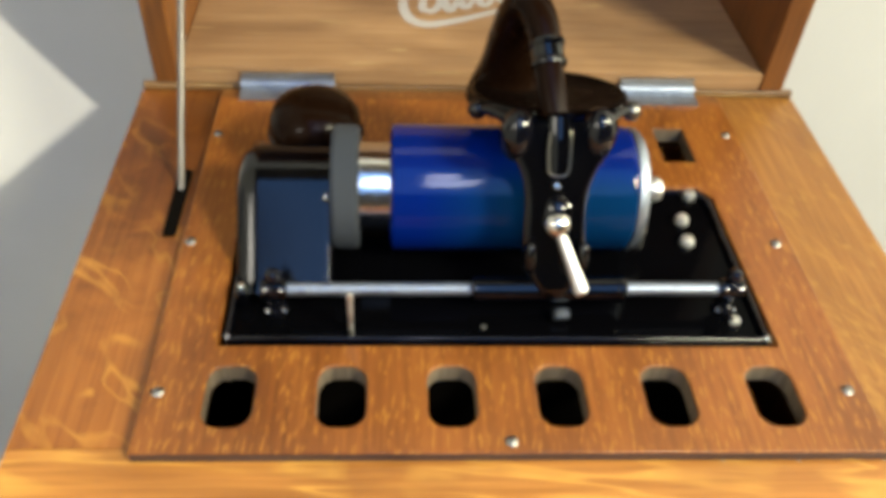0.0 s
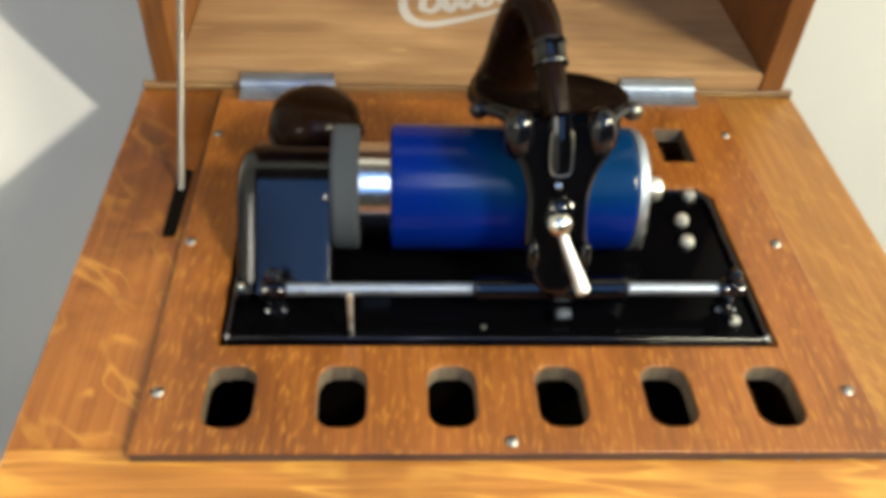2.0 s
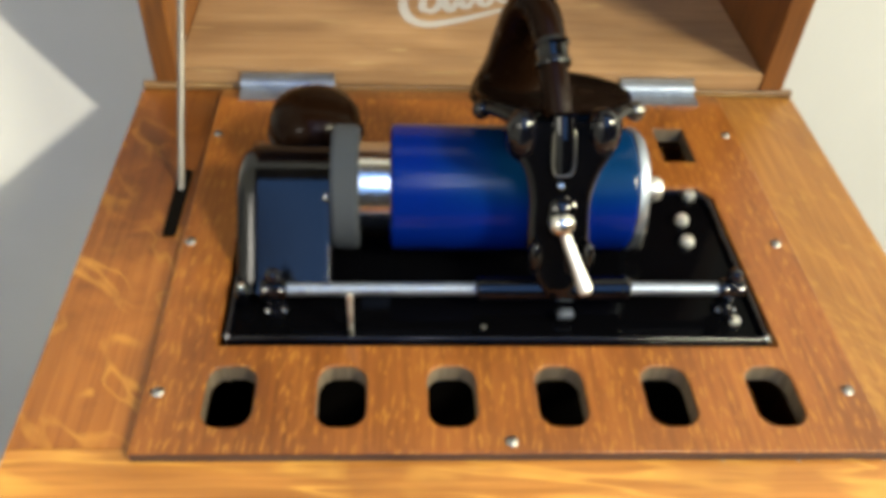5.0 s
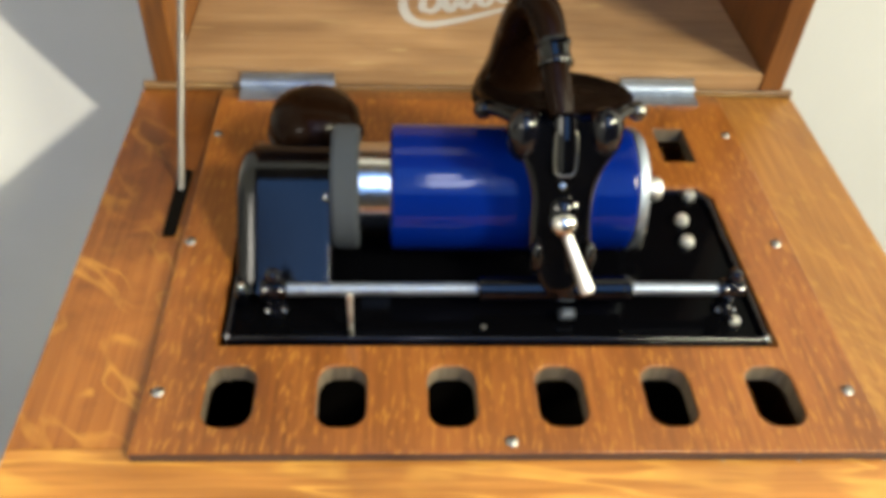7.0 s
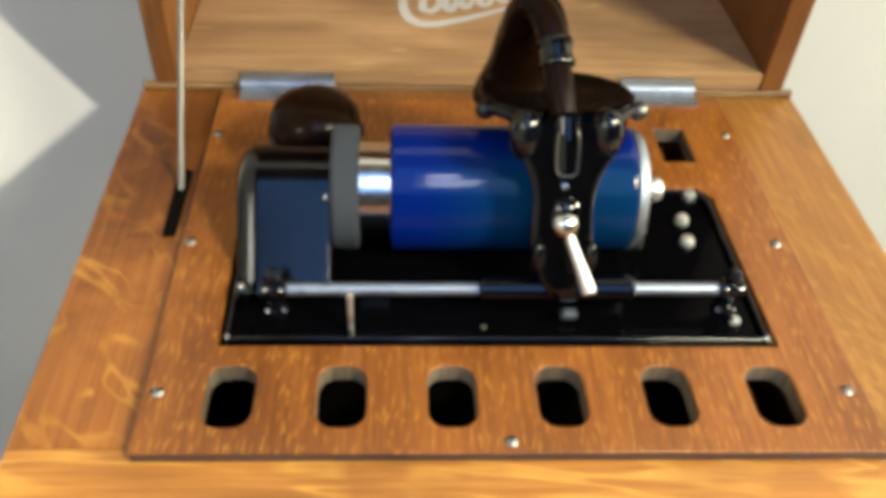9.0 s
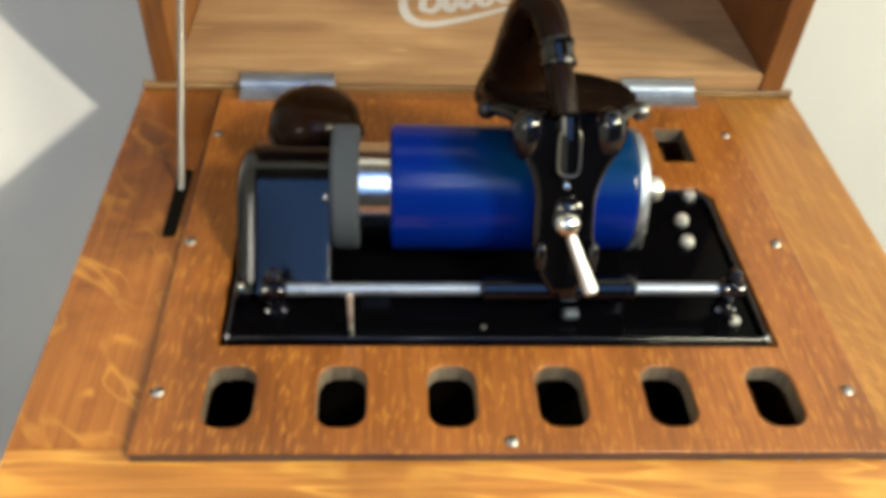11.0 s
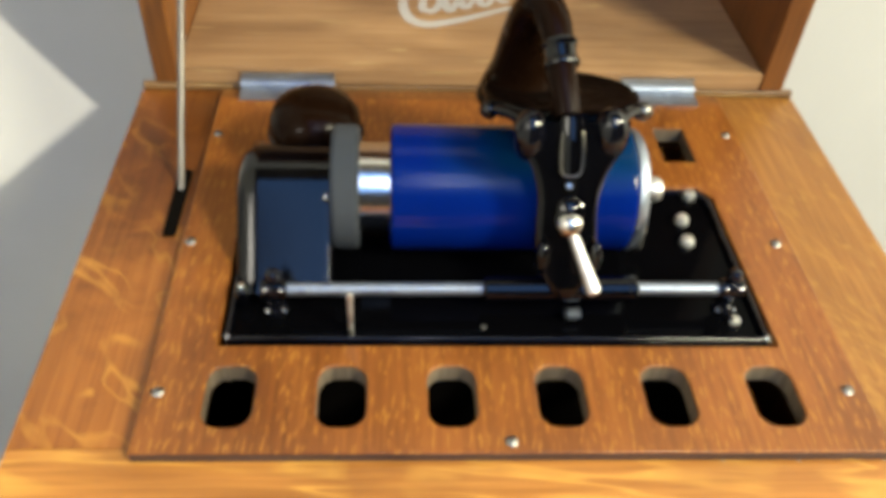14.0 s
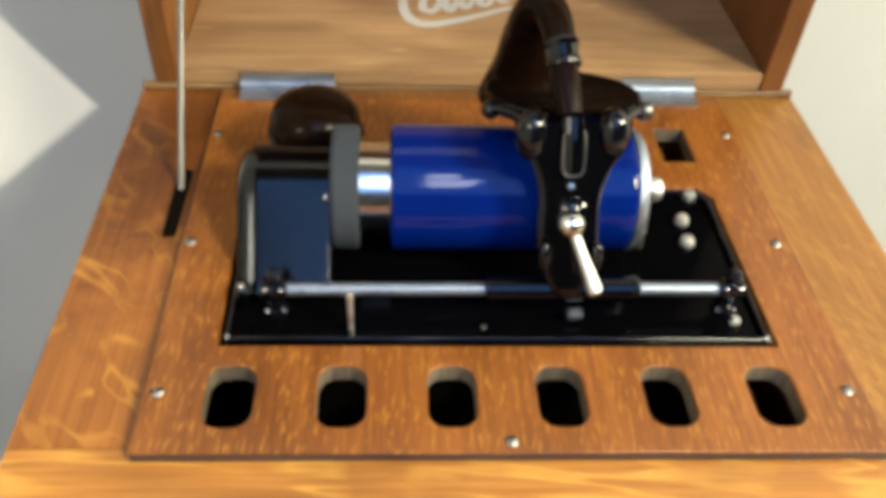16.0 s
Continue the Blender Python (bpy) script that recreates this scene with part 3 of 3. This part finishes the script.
def mandrel():
    """Turning mandrel; its space lies on the axis."""
    root = thing("mandrel", "nickel mandrel with a grey felt-faced drive wheel", "mandrel")
    part("drive_wheel", turned([(0, -0.0335), (0.0255, -0.0335), (0.0268, -0.0320), (0.0268, -0.0235), (0.0255, -0.0222), (0, -0.0222)], "x", seg=72), FELT, root, "grey felt drive wheel")
    part("core", turned([(0, -0.0222), (0.0195, -0.0222), (0.0192, -0.0093), (0.0178, -0.0090), (0.0178, 0.0985), (0, 0.0985)], "x", seg=64), NICKEL, root)
    part("end_flange", turned([(0.0180, 0.0933), (0.0266, 0.0933), (0.0269, 0.0942), (0.0265, 0.0962), (0.0250, 0.0980), (0.0200, 0.0990), (0.0080, 0.0998), (0, 0.1000)], "x", seg=64), STEEL, root, "silvery end flange")
    part("knob", turned([(0.0026, 0.0990), (0.0026, 0.1030), (0.0050, 0.1038), (0.0057, 0.1065), (0.0050, 0.1096), (0.0030, 0.1108), (0, 0.1110)], "x", seg=32), SATIN, root)
    return root


def record():
    root = thing("cylinder_record", "glossy dark blue celluloid cylinder record on the mandrel", "record")
    prof = [(0.0196, -0.0091), (0.0258, -0.0091), (0.0270, -0.0082), (0.0273, -0.0068), (0.0273, 0.0905), (0.0270, 0.0922), (0.0262, 0.0930), (0.0196, 0.0930), (0.0196, -0.0091)]
    part("record_shell", turned(prof, "x", seg=96), BLUE, root)
    part("plaster_core", turned([(0.0181, -0.0086), (0.0195, -0.0086), (0.0195, 0.0926), (0.0181, 0.0926), (0.0181, -0.0086)], "x", seg=64), PLASTER, root, "pale plaster core of the record")
    return root


def carriage():
    root = thing("reproducer_carriage", "black reproducer carriage with a curved horn elbow", "carriage")
    # sleeve that slides on the rod
    part("sleeve", turned([(0, 0), (0.0046, 0), (0.0054, 0.001), (0.0054, 0.0628), (0.0046, 0.0638), (0, 0.0638)], "x", (0.0238, ROD_Y, ROD_Z), 36), BLACK, root)
    part("collar", turned([(0, 0), (0.0052, 0), (0.0058, 0.0007), (0.0058, 0.0027), (0.0052, 0.0034), (0, 0.0034)], "x", (0.0832, ROD_Y, ROD_Z), 32), BLACK, root)
    part("lift_tab", box(0.0575, 0.0645, -0.0085, -0.0045, 0.0005, 0.0035, 0.0006), STEEL, root, "small nickel lift tab")
    # bracket: rows of centre x, y, z and half width, rising in front of the record
    rows = smooth_path([(0.0568, -0.0030, 0.0100, 0.0050), (0.0566, -0.0014, 0.0150, 0.0078), (0.0560, 0.0030, 0.0250, 0.0124), (0.0548, 0.0070, 0.0380, 0.0122), (0.0545, 0.0110, 0.0500, 0.0121), (0.0545, 0.0146, 0.0605, 0.0148), (0.0548, 0.0186, 0.0695, 0.0205), (0.0552, 0.0226, 0.0775, 0.0212)], 5)
    bm, rings = bmesh.new(), []
    for i, (x, y, z, h) in enumerate(rows):
        d = Vector((rows[min(i + 1, len(rows) - 1)] - rows[max(i - 1, 0)])[:3])
        d.x = 0
        d.normalize()
        n = Vector((0, -d.z, d.y))
        c, th = Vector((x, y, z)), 0.0032
        ring = []
        for k in range(20):
            a = 2 * math.pi * k / 20
            cx, sx = math.cos(a), math.sin(a)
            ring.append(bm.verts.new(c + Vector((1, 0, 0)) * h * math.copysign(abs(cx) ** 0.5, cx) + n * th * math.copysign(abs(sx) ** 0.6, sx)))
        rings.append(ring)
    for a, b in zip(rings, rings[1:]):
        for k in range(20):
            bm.faces.new((a[k], a[(k + 1) % 20], b[(k + 1) % 20], b[k]))
    bm.faces.new(rings[0][::-1])
    bm.faces.new(rings[-1])
    part("bracket", bm, BLACK, root)
    part("lobe", ball((0.0383, 0.0215, 0.0715), 0.0080, (0.85, 1.0, 1.4)), RIMBLACK, root)
    part("lobe", ball((0.0688, 0.0215, 0.0725), 0.0080, (0.85, 1.0, 1.4)), RIMBLACK, root)
    part("foot_lobe", ball((0.0458, 0.0000, 0.0275), 0.0044, (0.75, 1.0, 1.9)), BLACK, root)
    part("foot_lobe", ball((0.0664, 0.0000, 0.0275), 0.0044, (0.75, 1.0, 1.9)), BLACK, root)
    # window clip in the middle
    clip = part("clip", pipe([(0.0532, 0.0230, 0.0790, 0.0054), (0.0536, 0.0180, 0.0715, 0.0056), (0.0540, 0.0125, 0.0615, 0.0052)], 24, 5), BLACK, root, "black clip with a nickel edge")
    loop = []
    for i in range(25):
        a = 2 * math.pi * i / 24
        u, v = 0.0041 * math.copysign(abs(math.cos(a)) ** 0.5, math.cos(a)), 0.0090 * math.copysign(abs(math.sin(a)) ** 0.5, math.sin(a))
        loop.append((0.0536 + u, 0.0128 + 0.50 * v, 0.0702 + 0.86 * v, 0.0004))
    part("clip_edge", pipe(loop, 8, 2), EDGING, clip)
    part("screw_and_glint", screw_head(0.0016, 0.0014, (0.0537, 0.0088, 0.0570), (0, -0.8, 0.5)), NICKEL, root)
    part("boss", turned([(0.0052, 0), (0.0052, 0.002), (0.0030, 0.0035), (0, 0.0036)], (0, -0.8, 0.5), (0.0553, 0.0066, 0.0470), 28), BLACK, root)
    # lever
    a, b = Vector((0.0550, 0.0030, 0.0430)), Vector((0.0647, -0.0140, 0.0236))
    lever = part("lever", turned([(0.0018, 0), (0.0021, 0.012), (0.0028, 0.025), (0.0030, (b - a).length), (0.0021, (b - a).length + 0.0012), (0, (b - a).length + 0.0016)], b - a, a, 20), SATIN, root, "polished nickel lift lever")
    part("lever_ball", ball(a, 0.0054), NICKEL, lever)
    part("lever_collar", turned([(0, 0), (0.0036, 0), (0.0036, 0.006), (0, 0.006)], (0, -1, 0.4), (0.0557, 0.0085, 0.0410), 24), BLACK, lever)
    # tilted saucer that carries the horn elbow
    tilt = (0, 0.30, 0.95)
    part("saucer", turned([(0, -0.006), (0.0200, -0.0055), (0.0290, -0.003), (0.0318, 0.0), (0.0318, 0.0012), (0.0306, 0.0018), (0.0285, 0.0004), (0.0140, -0.0012), (0, -0.0012)], tilt, (0.0560, 0.0580, 0.0665), 64), BROWNBLACK, root, "shallow black saucer under the horn elbow")
    part("saucer_lip", turned([(0.0312, -0.0008), (0.0322, -0.0002), (0.0322, 0.0008), (0.0310, 0.0012), (0.0312, -0.0008)], tilt, (0.0560, 0.0580, 0.0665), 64), BLACK, root)
    part("reproducer", turned([(0, -0.012), (0.0175, -0.012), (0.0190, -0.010), (0.0190, -0.001), (0, -0.001)], tilt, (0.0560, 0.0560, 0.0630), 48), BLACK, root)
    for x, s in ((0.0255, -1), (0.0880, 1)):
        arm = part("side_arm", pipe([(0.0560 + s * 0.0180, 0.0300, 0.0720, 0.0028), (0.0560 + s * 0.0260, 0.0400, 0.0700, 0.0022), (x, 0.0450, 0.0665, 0.0019)], 14, 5), BLACK, root)
        part("thumb_screw", ball((x, 0.0450, 0.0668), 0.0040), BLACK if s < 0 else EDGING, arm)
    # horn elbow: a tapered tube up from the saucer, over and down into the front
    elbow = part("horn_elbow", pipe([(0.0425, 0.0770, 0.0520, 0.0190), (0.0426, 0.0770, 0.0590, 0.0170), (0.0424, 0.0757, 0.0698, 0.0134), (0.0418, 0.0710, 0.0847, 0.0110), (0.0410, 0.0630, 0.0989, 0.0088), (0.0410, 0.0565, 0.1068, 0.0066), (0.0440, 0.0510, 0.1084, 0.0065), (0.0462, 0.0455, 0.1057, 0.0063), (0.0476, 0.0395, 0.1012, 0.0059), (0.0482, 0.0365, 0.0983, 0.0056)], 36, 8), DRUM, root, "tapered dark brown-black horn elbow")
    # ringed ferrule where the elbow meets the front pipe
    part("elbow_collar", turned([(0.0058, -0.0085), (0.0066, -0.0083), (0.0069, -0.0074), (0.0066, -0.0064), (0.0061, -0.0058), (0.0061, -0.0014), (0.0066, -0.0008), (0.0070, 0.0002), (0.0067, 0.0012), (0.0058, 0.0014)], (-0.10, 0.78, 0.62), (0.0480, 0.0385, 0.1000), 32), BLACK, elbow)
    part("front_pipe", pipe([(0.0480, 0.0380, 0.0993, 0.0057), (0.0486, 0.0325, 0.0946, 0.0056), (0.0495, 0.0255, 0.0889, 0.0054), (0.0508, 0.0185, 0.0826, 0.0050)], 28, 6), DRUM, root)
    return root


room()
cabinet()
screws()
works()
MANDREL, RECORD, CARRIAGE = mandrel(), record(), carriage()


def motions():
    # the mandrel and the record turn about 160 times a minute, the near side upward
    period, step = 0.3743, 1 / 15
    rows = [(i * step, pose(0, AXIS_Y, AXIS_Z, -360.0 * i * step / period)) for i in range(241)]
    walk(MANDREL, rows)
    walk(RECORD, rows)
    # the carriage is fed along the rod
    walk(CARRIAGE, [(0.5 * i, pose(0.00034 * 0.5 * i, 0, 0)) for i in range(33)])


motions()
